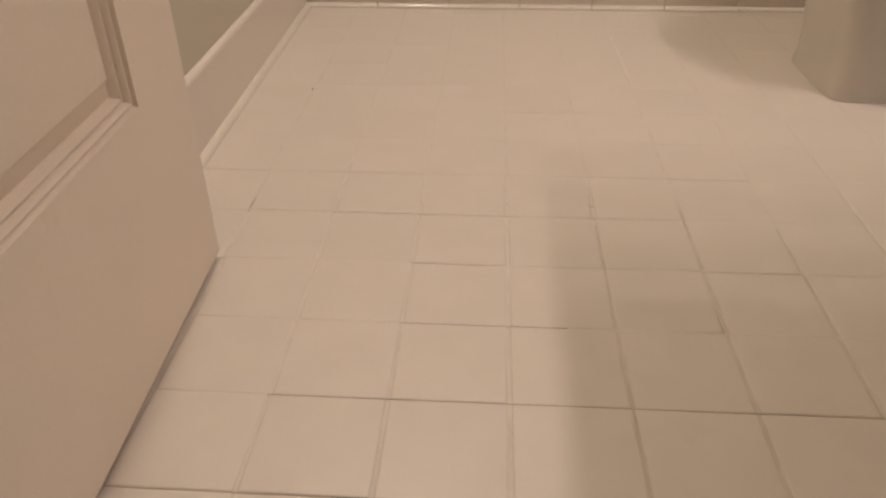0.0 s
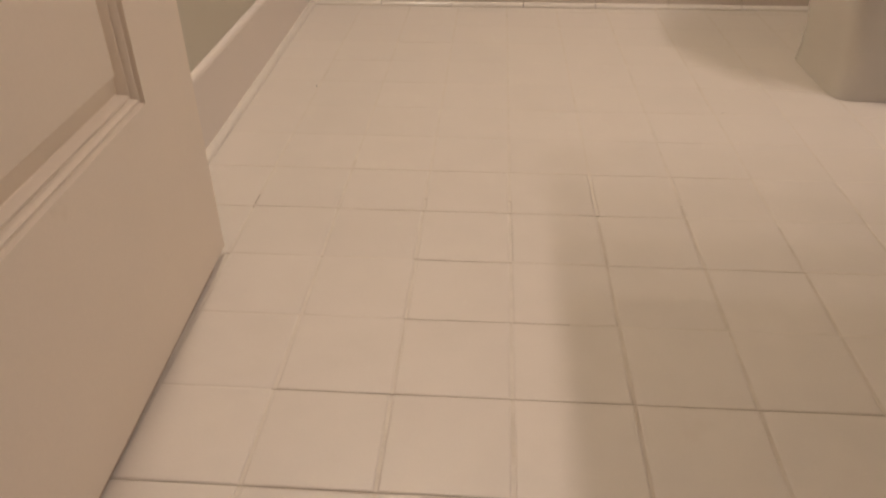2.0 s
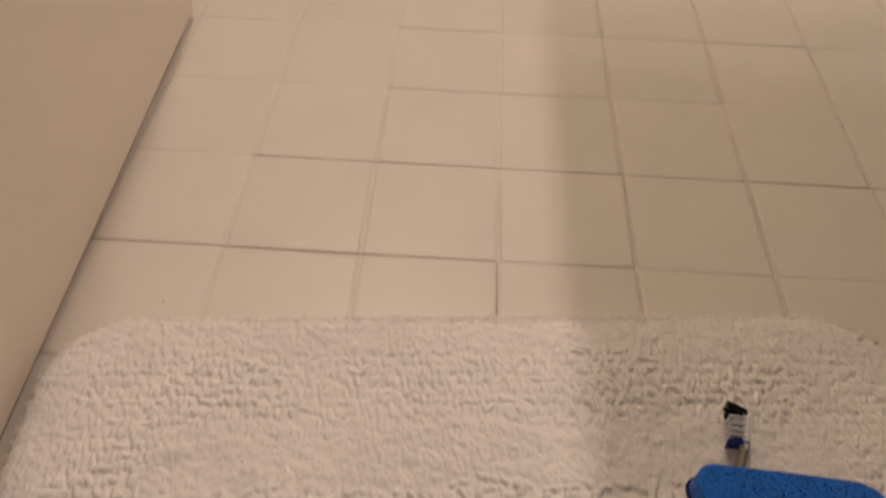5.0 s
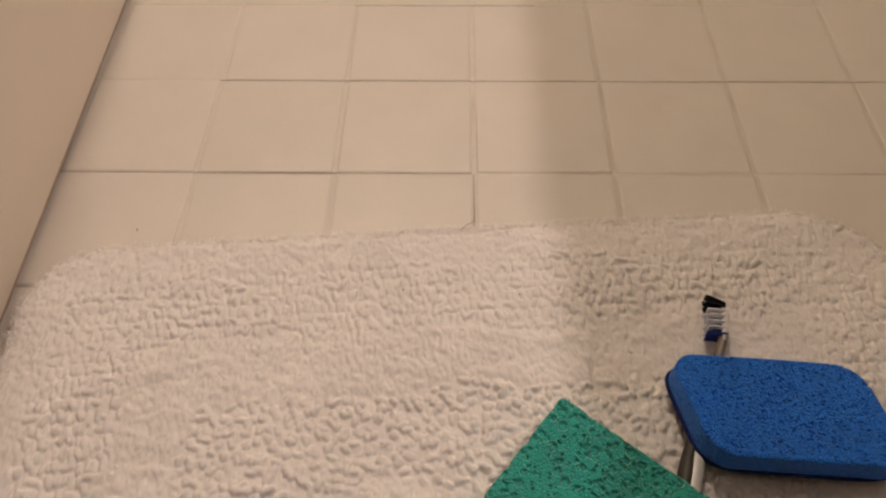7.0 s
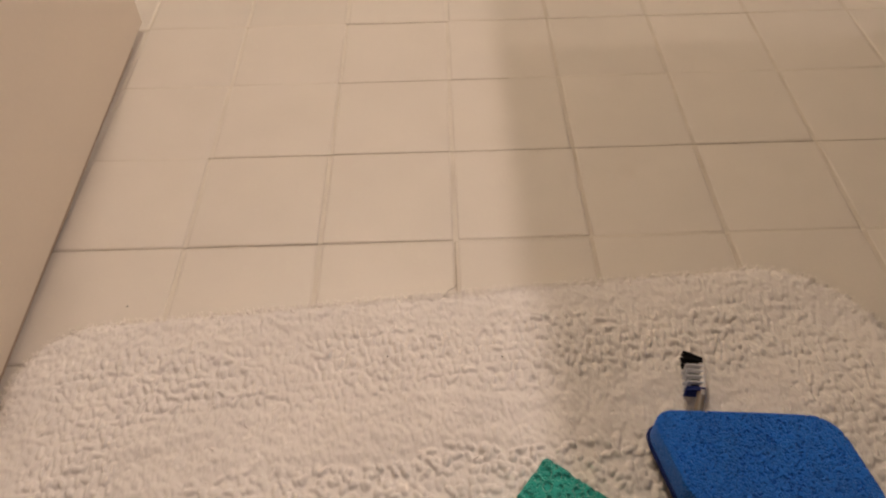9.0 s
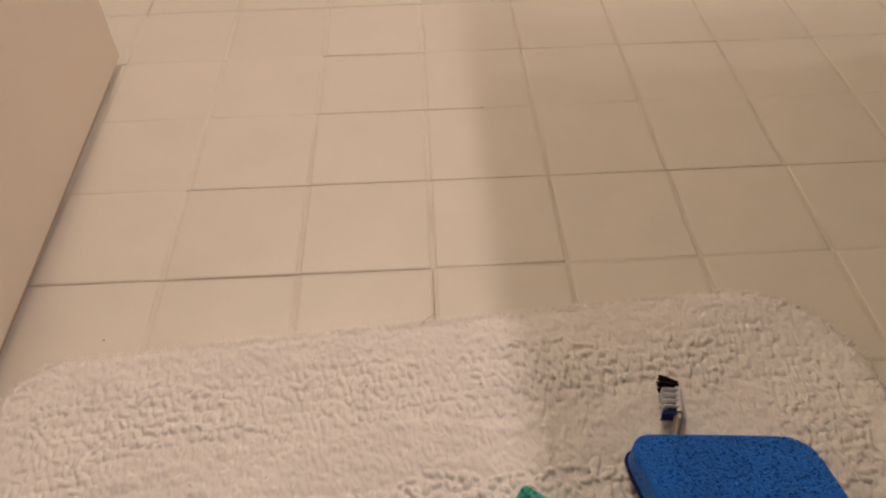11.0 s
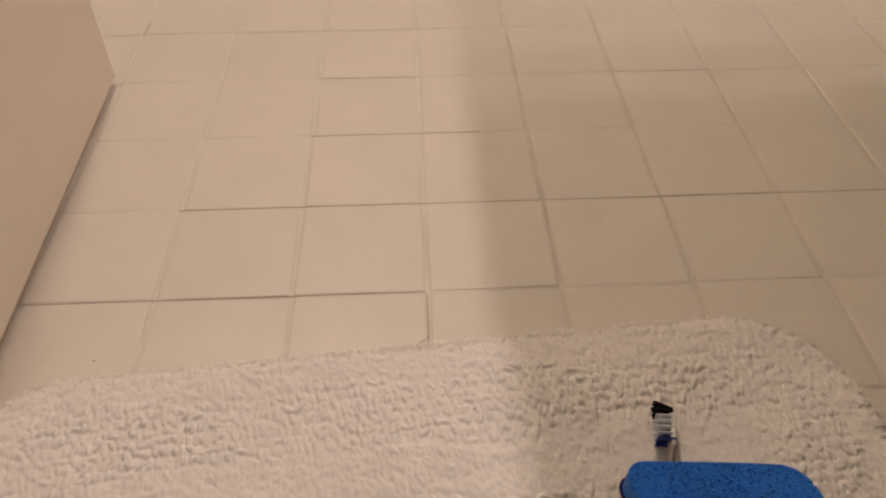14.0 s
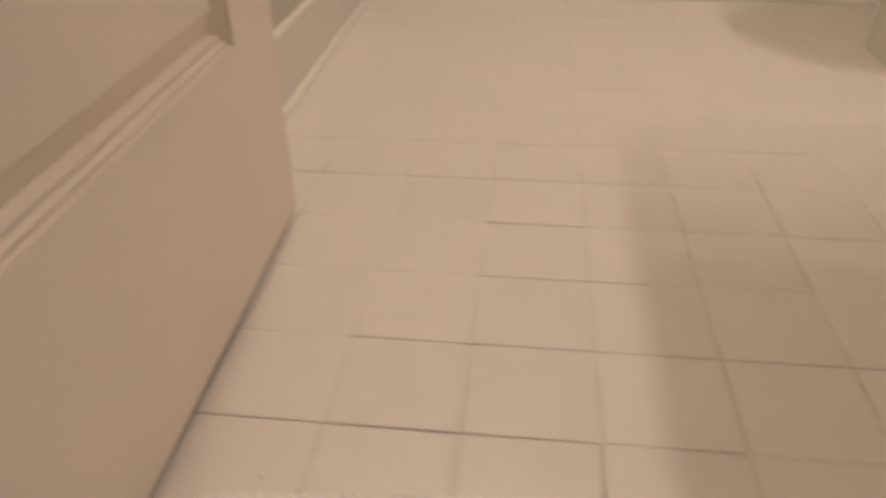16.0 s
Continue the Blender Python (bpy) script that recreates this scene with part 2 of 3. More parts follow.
tagged(new("wall_hall", finish("wall_hall", hall, HALL)), "plain walls of the space beyond the doorway, darkened to cut bounce light", "wall", kind="structure")

# baseboard along the left wall: rounded top, bead at its foot
board_profile = [(0, 0), (0.0, 0.118), (0.003, 0.1185), (0.007, 0.116), (0.0088, 0.112), (0.0092, 0.1075), (0.0085, 0.105), (0.0085, 0.0)]
baseboard = thing("baseboard", "white painted baseboard with rounded top and shoe bead", "baseboard", kind="structure")
part("board", sweep(board_profile, (LEFT + 0.0005, 0.274, 0), (LEFT + 0.0005, BACK - 0.010, 0), (0, 0, 1)), BOARD, baseboard)
bead_profile = [(0.0, 0.0)] + [(0.0115 * math.cos(a), 0.0088 * math.sin(a)) for a in [math.pi / 2 * k / 7 for k in range(8)]]
part("shoe_bead", sweep(bead_profile, (LEFT + 0.009, 0.274, 0.0003), (LEFT + 0.009, BACK - 0.010, 0.0003)), BEAD, baseboard, "glossy rounded bead")
baseboard.matrix_basis = wall_left.matrix_basis.copy()

# tiled base along the back wall
back_base = thing("trim", "glazed tile base with glossy quarter-round bead", "tile trim", kind="structure")
STEP = 0.162
base_mesh = finish("base_tile", box(0.0003, STEP - 0.0003, -0.009, 0, 0.0, 0.108, 0.0008), BASE_TILE)
bead_mesh = finish("bead_piece", sweep(bead_profile, (0.0006, 0, 0.0003), (STEP - 0.0006, 0, 0.0003)), BEAD)
x = 0.361 - 5 * STEP
while x < RIGHT - STEP:
    a = part("base_tile", base_mesh, BASE_TILE, back_base)
    a.location = (x, BACK - 0.0005 + random.uniform(-0.0003, 0.0003), 0)
    b = part("bead_piece", bead_mesh, BEAD, back_base)
    b.matrix_basis = Matrix.Translation((x, BACK - 0.0098 + random.uniform(-0.0003, 0.0003), 0)) @ Matrix.Rotation(radians(random.uniform(-0.15, 0.15)), 4, "Z")
    x += STEP


# ---- the door, standing open: a leaf with two raised panels ----
def door_leaf(wide, high, thick):
    """The leaf stands in the plane x = 0 and shows its face to +x; its free edge is at y = 0, its hinges at y = -wide."""
    stile, rail = 0.117, 0.226
    panels = [(rail, 0.84), (0.99, high - 0.125)]
    leaf = thing("door_1", "cream painted panelled door standing open over the tiles", "door", kind="structure")
    body = bmesh.new()
    y0, y1 = -wide + stile, -stile
    for a, b, c, d in ((-wide, y0, 0, high), (y1, 0, 0, high), (y0, y1, 0, panels[0][0]), (y0, y1, panels[0][1], panels[1][0]), (y0, y1, panels[1][1], high)):
        box(-thick, 0, a, b, c, d, bm=body)
    bmesh.ops.remove_doubles(body, verts=body.verts, dist=1e-5)
    frame_ob = part("door_frame", body, DOOR, leaf)
    # moulding steps: distance from the opening's edge, depth
    steps = [(0, 0), (0.0008, -0.0044), (0.0020, -0.0052), (0.0034, -0.0034), (0.0048, -0.0030), (0.0062, -0.0048), (0.0070, -0.0096), (0.0082, -0.0104), (0.0096, -0.0080), (0.0110, -0.0078),
             (0.0124, -0.0104), (0.0132, -0.0172), (0.0140, -0.0178)]
    field = [(0.0140, -0.0178), (0.0148, -0.0174), (0.0395, -0.0034), (0.0404, -0.0014), (0.0415, -0.0010)]
    for z0, z1 in panels:
        def ring(d, x):
            return [(x, y0 + d, z0 + d), (x, y1 - d, z0 + d), (x, y1 - d, z1 - d), (x, y0 + d, z1 - d)]
        part("moulding", loft([ring(d, x) for d, x in steps], cap=False), DOOR, leaf)
        panel = loft([ring(d, x) for d, x in field], cap=False)
        panel.verts.ensure_lookup_table()
        panel.faces.new(panel.verts[-4:])
        back = [panel.verts.new(p) for p in ring(0, -thick + 0.006)]
        panel.faces.new(back[::-1])
        part("panel", panel, DOOR, leaf)
    # added strip: its colour paints the dark line of shade below the leaf
    part("gap_shade_strip", box(-thick + 0.004, -0.0015, -wide + 0.002, -0.045, -0.0048, -0.0002), GAP_SHADE, leaf, "brown strip standing in for the shade under the door")
    return leaf


door = door_leaf(0.81, 2.03, 0.035)
door.matrix_basis = pose(-0.3340, 0.2205, 0.009, 0, 0, 1.9)


# ---- the toilet by the right wall, its bowl over the tiles ----
TY = 0.839
toilet = thing("toilet", "white porcelain toilet with a squared pedestal on the tiled floor", "toilet")
foot = loft([oval(0.7985, TY, 0.2515, 0.115, 0.0, 7.0, 72), oval(0.7985, TY, 0.2515, 0.115, 0.024, 7.0, 72), oval(0.7985, TY, 0.249, 0.1125, 0.031, 7.0, 72), oval(0.7985, TY, 0.241, 0.105, 0.034, 7.0, 72)])
part("foot", foot, PORCELAIN, toilet)
column = [(0.6425, 0.104, 0.1165, 0.0006), (0.6435, 0.1015, 0.116, 0.03), (0.641, 0.0995, 0.1145, 0.07), (0.634, 0.0995, 0.1135, 0.12), (0.628, 0.100, 0.1145, 0.18), (0.624, 0.108, 0.122, 0.23), (0.63, 0.14, 0.140, 0.27)]
part("pedestal", loft([oval(cx, TY, rx, ry, z, 7.0, 96) for cx, rx, ry, z in column]), PORCELAIN, toilet)
trap = [(0.86, 0.16, 0.052, 0.03), (0.86, 0.16, 0.045, 0.09), (0.85, 0.17, 0.058, 0.18), (0.82, 0.20, 0.11, 0.27)]
part("trapway", loft([oval(cx, TY, rx, ry, z, 3.0) for cx, rx, ry, z in trap]), PORCELAIN, toilet)
bowl = [(0.64, 0.135, 0.13, 0.22), (0.66, 0.175, 0.155, 0.28), (0.685, 0.207, 0.175, 0.34), (0.692, 0.219, 0.182, 0.375), (0.692, 0.219, 0.182, 0.388), (0.692, 0.212, 0.176, 0.393),
        (0.69, 0.165, 0.13, 0.393), (0.69, 0.155, 0.122, 0.37), (0.69, 0.10, 0.08, 0.28)]
part("bowl", loft([oval(cx, TY, rx, ry, z, 2.3) for cx, rx, ry, z in bowl]), PORCELAIN, toilet)
part("seat_lid", loft([oval(0.70, TY, 0.222, 0.184, z, 2.3) for z in (0.396, 0.399, 0.425)] + [oval(0.70, TY, 0.21, 0.172, 0.432, 2.3)]), WHITE_PLASTIC, toilet)
part("tank", box(0.94, 1.15, TY - 0.22, TY + 0.22, 0.39, 0.74, 0.02, 3), PORCELAIN, toilet)
part("tank_cover", box(0.93, 1.155, TY - 0.23, TY + 0.23, 0.742, 0.775, 0.012, 3), PORCELAIN, toilet)

# ---- the vanity whose top shades the floor, and the lamp bar over it ----
VX, VY0, VY1, VZ = 0.478, -0.387, 0.225, 0.82
vanity = thing("vanity", "brown painted vanity cabinet against the wall", "cabinet")
part("body", box(VX + 0.045, RIGHT - 0.002, VY0 + 0.012, VY1 - 0.035, 0.09, VZ - 0.034, 0.002), CABINET, vanity)
part("toe_kick", box(VX + 0.10, RIGHT - 0.002, VY0 + 0.02, VY1 - 0.045, 0.0, 0.0899), CABINET, vanity)
for a, b in ((VY0 + 0.02, (VY0 + VY1) / 2 - 0.002), ((VY0 + VY1) / 2 + 0.002, VY1 - 0.045)):
    part("cabinet_door", box(VX + 0.026, VX + 0.0448, a, b, 0.11, VZ - 0.06, 0.003), CABINET, vanity)
countertop = tagged(new("countertop", finish("countertop", box(VX, RIGHT - 0.002, VY0, VY1, VZ - 0.033, VZ, 0.005), COUNTER)), "smooth countertop on the vanity cabinet, darkened to cut bounce light", "countertop")
bar = thing("wall_lamp", "metal lamp bar with four bulb sockets on the wall", "lamp")
part("mounting_bar", box(RIGHT - 0.06, RIGHT - 0.001, LAMP_Y - 0.30, LAMP_Y + 0.30, LAMP_Z - 0.05, LAMP_Z + 0.05, 0.006), CHROME, bar)
for k in range(4):
    y = LAMP_Y + (k - 1.5) * LAMP_STEP
    part("socket", tube([(RIGHT - 0.061, y, LAMP_Z), (LAMP_X + 0.034, y, LAMP_Z)], [0.02, 0.02]), CHROME, bar)


# plate and arm made up to carry the added lamp, all out of view
added_lamp = thing("wall_lamp", "metal arm of an added, unseen lamp at the wall", "lamp")
gx0, gy0, gz0 = GLOBE_AT
part("wall_plate", tube([(LEFT + 0.0, gy0, gz0 + 0.12), (LEFT + 0.014, gy0, gz0 + 0.12)], [0.045, 0.042], 24, lift=(0, 1, 0)), CHROME, added_lamp)
part("arm", tube(spline([(LEFT + 0.012, gy0, gz0 + 0.12), (gx0 - 0.01, gy0, gz0 + 0.125), (gx0, gy0, gz0 + 0.10), (gx0, gy0, gz0 + GLOBE_R + 0.012)], 5), [0.007] * 16, 12, lift=(0, 1, 0)), CHROME, added_lamp)


# ---- the bath mat: rings of cut pile and of looped cord ----
MAT_W, MAT_D, MAT_R, MAT_R_RIGHT = 0.615, 0.43, 0.058, 0.086
rng = np.random.default_rng(7)


def inside(x, y, w=MAT_W, d=MAT_D):
    """The distance inwards from the edge of a rounded rectangle."""
    r = np.where(np.asarray(x) < 0, MAT_R, MAT_R_RIGHT)
    qx, qy = np.abs(x) - (w / 2 - r), np.abs(y) - (d / 2 - r)
    return r - np.hypot(np.maximum(qx, 0), np.maximum(qy, 0)) - np.minimum(np.maximum(qx, qy), 0)


def waves(x, y, seed, scale):
    """Smooth unevenness, about -1 to 1."""
    g, out = np.random.default_rng(seed), 0
    for _ in range(7):
        a, f, p = g.uniform(0, 6.28), scale * g.uniform(0.6, 1.8), g.uniform(0, 6.28)
        out = out + np.sin((x * np.cos(a) + y * np.sin(a)) * f + p)
    return out / 3.2


def looped(d, x, y):
    """Whether a place belongs to a ring of cord loops."""
    e = d + 0.004 * waves(x, y, 3, 60)
    return ((e > 0.031) & (e < 0.088)) | ((e > 0.128) & (e < 0.190))


def mat_height(x, y):
    d = inside(x, y)
    edge = np.clip(d / 0.013, 0, 1)
    return 0.0045 + 0.0105 * np.sqrt(np.clip(edge * (2 - edge), 0, 1)) + 0.0016 * waves(x, y, 11, 38) * edge


def strew(template, faces, places, axes, sizes):
    """Many copies of a small shape as one list of corners and faces. axes: 3 x 3 turns, sizes: n x 3."""
    v = np.einsum("nij,nkj->nki", axes, template[None] * sizes[:, None, :]) + places[:, None, :]
    n, k = len(places), len(template)
    f = (faces[None] + (np.arange(n) * k)[:, None, None]).reshape(-1, faces.shape[1])
    return v.reshape(-1, 3), f


def quick_mesh(name, verts, faces, mat):
    me = bpy.data.meshes.new(name)
    n, k = faces.shape
    me.vertices.add(len(verts))
    me.vertices.foreach_set("co", np.ascontiguousarray(verts, np.float32).ravel())
    me.loops.add(n * k)
    me.loops.foreach_set("vertex_index", faces.astype(np.int32).ravel())
    me.polygons.add(n)
    me.polygons.foreach_set("loop_start", np.arange(0, n * k, k, dtype=np.int32))
    me.update(calc_edges=True)
    me.validate()
    me.materials.append(mat)
    me.shade_smooth()
    return me


def turns(heading, lean, lean_to):
    """Turns by heading round z, then leaning."""
    n = len(heading)
    c, s = np.cos(heading), np.sin(heading)
    rz = np.zeros((n, 3, 3))
    rz[:, 0, 0], rz[:, 0, 1], rz[:, 1, 0], rz[:, 1, 1], rz[:, 2, 2] = c, -s, s, c, 1
    ax = np.stack([-np.sin(lean_to), np.cos(lean_to), 0 * lean], 1)
    k = np.zeros((n, 3, 3))
    k[:, 0, 1], k[:, 0, 2], k[:, 1, 0], k[:, 1, 2], k[:, 2, 0], k[:, 2, 1] = -ax[:, 2], ax[:, 1], ax[:, 2], -ax[:, 0], -ax[:, 1], ax[:, 0]
    sl, cl = np.sin(lean)[:, None, None], (1 - np.cos(lean))[:, None, None]
    return (np.eye(3)[None] + sl * k + cl * (k @ k)) @ rz


bath_mat = thing("bath_mat", "white cotton bath mat with rings of looped and cut pile", "bath mat")

# backing: concentric rings from the edge to the middle
count, rings = 240, 60
angle = np.linspace(0, 2 * np.pi, count, endpoint=False)
edge_x, edge_y = [], []
for a in angle:
    lo, hi = 0.0, 0.6
    for _ in range(30):
        mid = (lo + hi) / 2
        lo, hi = (mid, hi) if inside(mid * math.cos(a), mid * math.sin(a)) > 0 else (lo, mid)
    edge_x.append(lo * math.cos(a))
    edge_y.append(lo * math.sin(a))
edge_x, edge_y = np.array(edge_x), np.array(edge_y)
scales = np.concatenate([[1.0], 1 - np.linspace(0, 1, rings) ** 1.3 * 0.97])
vx, vy = np.outer(scales, edge_x), np.outer(scales, edge_y)
vz = mat_height(vx, vy) - 0.0030
vz[0] = 0.0008
verts = np.stack([vx, vy, vz], -1).reshape(-1, 3)
i, j = np.meshgrid(np.arange(rings), np.arange(count), indexing="ij")
quads = np.stack([i * count + j, i * count + (j + 1) % count, (i + 1) * count + (j + 1) % count, (i + 1) * count + j], -1).reshape(-1, 4)
back_mesh = quick_mesh("backing", verts, quads, BACKING)
part("backing", back_mesh, BACKING, bath_mat)

# the pile: one soft surface, fluffy where the yarn is cut, ridged with short cords where it is looped
GRAIN = 0.0008
nx, ny = int(MAT_W / GRAIN) + 1, int(MAT_D / GRAIN) + 1
px, py = np.meshgrid(np.linspace(-MAT_W / 2, MAT_W / 2, nx), np.linspace(-MAT_D / 2, MAT_D / 2, ny))
pd = inside(px, py)


def soft_noise(shape, across, along, seed):
    """Random unevenness smoothed over so many grid steps in x and y, of unit spread."""
    g = np.random.default_rng(seed).normal(size=shape)
    fx, fy = np.fft.fftfreq(shape[1])[None], np.fft.fftfreq(shape[0])[:, None]
    out = np.fft.ifft2(np.fft.fft2(g) * np.exp(-2 * np.pi**2 * ((fx * across) ** 2 + (fy * along) ** 2))).real
    return out / out.std()


fluff = 0.00028 * soft_noise(px.shape, 0.8, 1.5, 61) + 0.00032 * soft_noise(px.shape, 3.0, 2.4, 62) + 0.00030 * soft_noise(px.shape, 9.0, 4.4, 63)
cords = np.zeros(px.shape)
gx, gy = np.meshgrid(np.arange(-MAT_W / 2, MAT_W / 2, 0.0044), np.arange(-MAT_D / 2, MAT_D / 2, 0.0078))
gx = gx + np.where(np.arange(gx.shape[0])[:, None] % 2, 0.0021, 0)
middle = np.where(inside(gx.ravel(), gy.ravel()) > 0.11, 2.0, 1.0)
cx, cy = gx.ravel() + rng.normal(0, 0.0007, gx.size) * middle, gy.ravel() + rng.normal(0, 0.0014, gx.size) * middle
d = inside(cx, cy)
keep = (d > 0.02) & looped(d, cx, cy)
cx, cy, d = cx[keep], cy[keep], d[keep]
for x, y, deep in zip(cx, cy, d):
    inner = deep > 0.11
    a, b = rng.uniform(0.0017, 0.0025), rng.uniform(0.0034, 0.0052) * (0.8 if inner else 1.0)
    turn = rng.normal(0, 0.6 if inner else 0.22) + (1.3 if rng.random() < (0.25 if inner else 0.10) else 0)
    tall = rng.uniform(0.45, 1.15) * (1.25 if inner else 1.0)
    i0, j0 = int((y + MAT_D / 2) / GRAIN), int((x + MAT_W / 2) / GRAIN)
    win = (slice(max(0, i0 - 9), i0 + 10), slice(max(0, j0 - 9), j0 + 10))
    u, v = px[win] - x, py[win] - y
    u, v = u * math.cos(turn) + v * math.sin(turn), v * math.cos(turn) - u * math.sin(turn)
    q = np.abs(u / a) ** 2.6 + np.abs(v / b) ** 2.6
    cords[win] = np.maximum(cords[win], tall * np.clip(1 - q, 0, 1) ** 0.4)
ring = looped(pd, px, py).astype(float)
flat_x, flat_y = np.fft.fftfreq(nx)[None], np.fft.fftfreq(ny)[:, None]
ring = np.clip(np.fft.ifft2(np.fft.fft2(ring) * np.exp(-2 * np.pi**2 * 3.0**2 * (flat_x**2 + flat_y**2))).real, 0, 1)
worn = 0.85 + 0.2 * soft_noise(px.shape, 28, 17, 64)
pz = mat_height(px, py) + fluff * (1 - 0.45 * ring) + ring * (0.0026 * cords * np.clip(worn, 0.6, 1.1) - 0.0014)
pz = np.where(pd < 0.006, np.minimum(pz, mat_height(px, py) + 0.0003), pz)
on = pd > -0.0004
cell = on[:-1, :-1] & on[1:, :-1] & on[:-1, 1:] & on[1:, 1:]
k = np.arange(nx * ny).reshape(ny, nx)
quads = np.stack([k[:-1, :-1][cell], k[:-1, 1:][cell], k[1:, 1:][cell], k[1:, :-1][cell]], -1)
used, renamed = np.unique(quads, return_inverse=True)
pile_v = np.stack([px, py, pz], -1).reshape(-1, 3)[used]
pile_ob = part("pile", quick_mesh("pile", pile_v, renamed.reshape(-1, 4), COTTON), COTTON, bath_mat, "soft cut cotton with rings of looped cord")
tagged(pile_ob, kind="stuff")

# single fibres that stand out, most of them along the edge
spike_v = np.array([(1, 0, 0), (-0.5, 0.87, 0), (-0.5, -0.87, 0), (0.5, 0.3, 0.6), (-0.2, 0.7, 0.6), (-0.2, 0.0, 0.6), (0.5, 0.5, 1.0)])
spike_f = np.array([(0, 1, 4), (0, 4, 3), (1, 2, 5), (1, 5, 4), (2, 0, 3), (2, 3, 5), (3, 4, 6), (4, 5, 6), (5, 3, 6)])
n_edge, n_top = 11000, 500
a = rng.integers(0, count, n_edge)
s = 1 - rng.uniform(0, 0.05, n_edge) ** 1.0
ex, ey = edge_x[a] * s + rng.normal(0, 0.001, n_edge), edge_y[a] * s + rng.normal(0, 0.001, n_edge)
tx, ty = rng.uniform(-MAT_W / 2, MAT_W / 2, n_top), rng.uniform(-MAT_D / 2, MAT_D / 2, n_top)
ok = inside(tx, ty) > 0.01
tx, ty = tx[ok], ty[ok]
x, y = np.concatenate([ex, tx]), np.concatenate([ey, ty])
n = len(x)
out_to = np.where(np.arange(n) < n_edge, np.arctan2(y / MAT_D, x / MAT_W) + rng.normal(0, 0.6, n), rng.uniform(0, 6.28, n))
lean = np.where(np.arange(n) < n_edge, rng.uniform(1.0, 1.6, n), rng.uniform(0.9, 1.55, n))
size = np.stack([rng.uniform(0.0003, 0.0006, n)] * 2 + [rng.uniform(0.0025, 0.0068, n)], 1)
where = np.stack([x, y, np.maximum(mat_height(x, y) + np.where(np.arange(n) < n_edge, -0.0012, 0.0004), 0.004)], 1)
fv, ff = strew(spike_v, spike_f, where, turns(rng.uniform(0, 6.28, n), lean, out_to), size)
fibre_ob = part("fibres", quick_mesh("fibres", fv, ff, FIBRE), FIBRE, bath_mat, "fine cotton fibres standing out of the pile")
tagged(fibre_ob, kind="stuff")
bath_mat.matrix_basis = pose(0.0080, -0.3880, 0.0, 0, 0, 4.3)


# ---- the sponges: pitted blocks ----
def sponge_mesh(name, wide, deep, thick, corner, mat, pits, seed, slant=0.0, power=3, angular=620, radial=100, wall=14):
    """A block with rounded corners, lying on z = 0, its top and sides full of pores. pits: how many, least and largest radius, depth."""
    g = np.random.default_rng(seed)
    # outline by even steps round a rounded rectangle
    dense = []
    for cx, cy, a0 in ((1, 1, 0), (-1, 1, 90), (-1, -1, 180), (1, -1, 270)):
        for k in range(13):
            a = radians(a0 + 90 * k / 12)
            dense.append((cx * (wide / 2 - corner) + corner * math.cos(a), cy * (deep / 2 - corner) + corner * math.sin(a)))
    dense = np.array(dense + dense[:1])
    along = np.concatenate([[0], np.cumsum(np.hypot(*np.diff(dense, axis=0).T))])
    s = np.linspace(0, along[-1], angular, endpoint=False)
    ox, oy = np.interp(s, along, dense[:, 0]), np.interp(s, along, dense[:, 1])
    soft = 0.0016
    levels = [(0.06, 1)] + [(u, 1) for u in np.linspace(0.10, 1 - soft / (deep / 2), radial)]
    rows = [(u * ox, u * oy, np.full(angular, thick)) for u, _ in levels]
    for k in range(1, 5):
        a = math.pi / 2 * k / 4
        shrink = soft * (1 - math.sin(a))
        rows.append((ox - np.sign(ox) * shrink * np.abs(ox) / (wide / 2), oy - np.sign(oy) * shrink * np.abs(oy) / (deep / 2), np.full(angular, thick - soft * (1 - math.cos(a)))))
    for k in range(1, wall + 1):
        rows.append((ox, oy, np.full(angular, (thick - soft) * (1 - k / wall))))
    v = np.stack([np.stack(r, -1) for r in rows])
    n_rows = len(rows)
    v = v.reshape(-1, 3)
    # swell and sag of the whole block
    v[:, 2] += np.where(v[:, 2] > thick * 0.5, 0.0005 * waves(v[:, 0], v[:, 1], seed + 1, 70), 0)
    out = np.zeros_like(v)
    number, least, most, depth = pits
    for _ in range(number):
        px, py = g.uniform(-wide / 2, wide / 2), g.uniform(-deep / 2, deep / 2)
        ra = least + (most - least) * g.random() ** power
        rb, turn = ra * g.uniform(0.45, 1.0), g.uniform(0, math.pi)
        near = np.nonzero((np.abs(v[:, 0] - px) < ra) & (np.abs(v[:, 1] - py) < ra) & (v[:, 2] > thick - 0.002))[0]
        if not len(near):
            continue
        dx, dy = v[near, 0] - px, v[near, 1] - py
        q = ((dx * math.cos(turn) + dy * math.sin(turn)) / ra) ** 2 + ((dy * math.cos(turn) - dx * math.sin(turn)) / rb) ** 2
        deepness = min(depth, ra * 1.7)
        out[near, 2] = np.minimum(out[near, 2], -deepness * np.clip(1.25 * (1 - q**1.6), 0, 1))
    for _ in range(number // 2):
        k = g.integers(0, angular)
        px, py, pz = ox[k], oy[k], g.uniform(0.001, thick - 0.001)
        ra = least + (most - least) * g.random() ** power
        q = ((v - (px, py, pz)) ** 2).sum(1) / ra**2
        hit = q < 1
        inward = -np.array([px, py, 0]) / math.hypot(px, py)
        out[hit] = inward * (min(depth, ra) * (1 - q[hit]))[:, None]
    v = v + out
    v[:, 0] -= slant * v[:, 1]
    i, j = np.meshgrid(np.arange(n_rows - 1), np.arange(angular), indexing="ij")
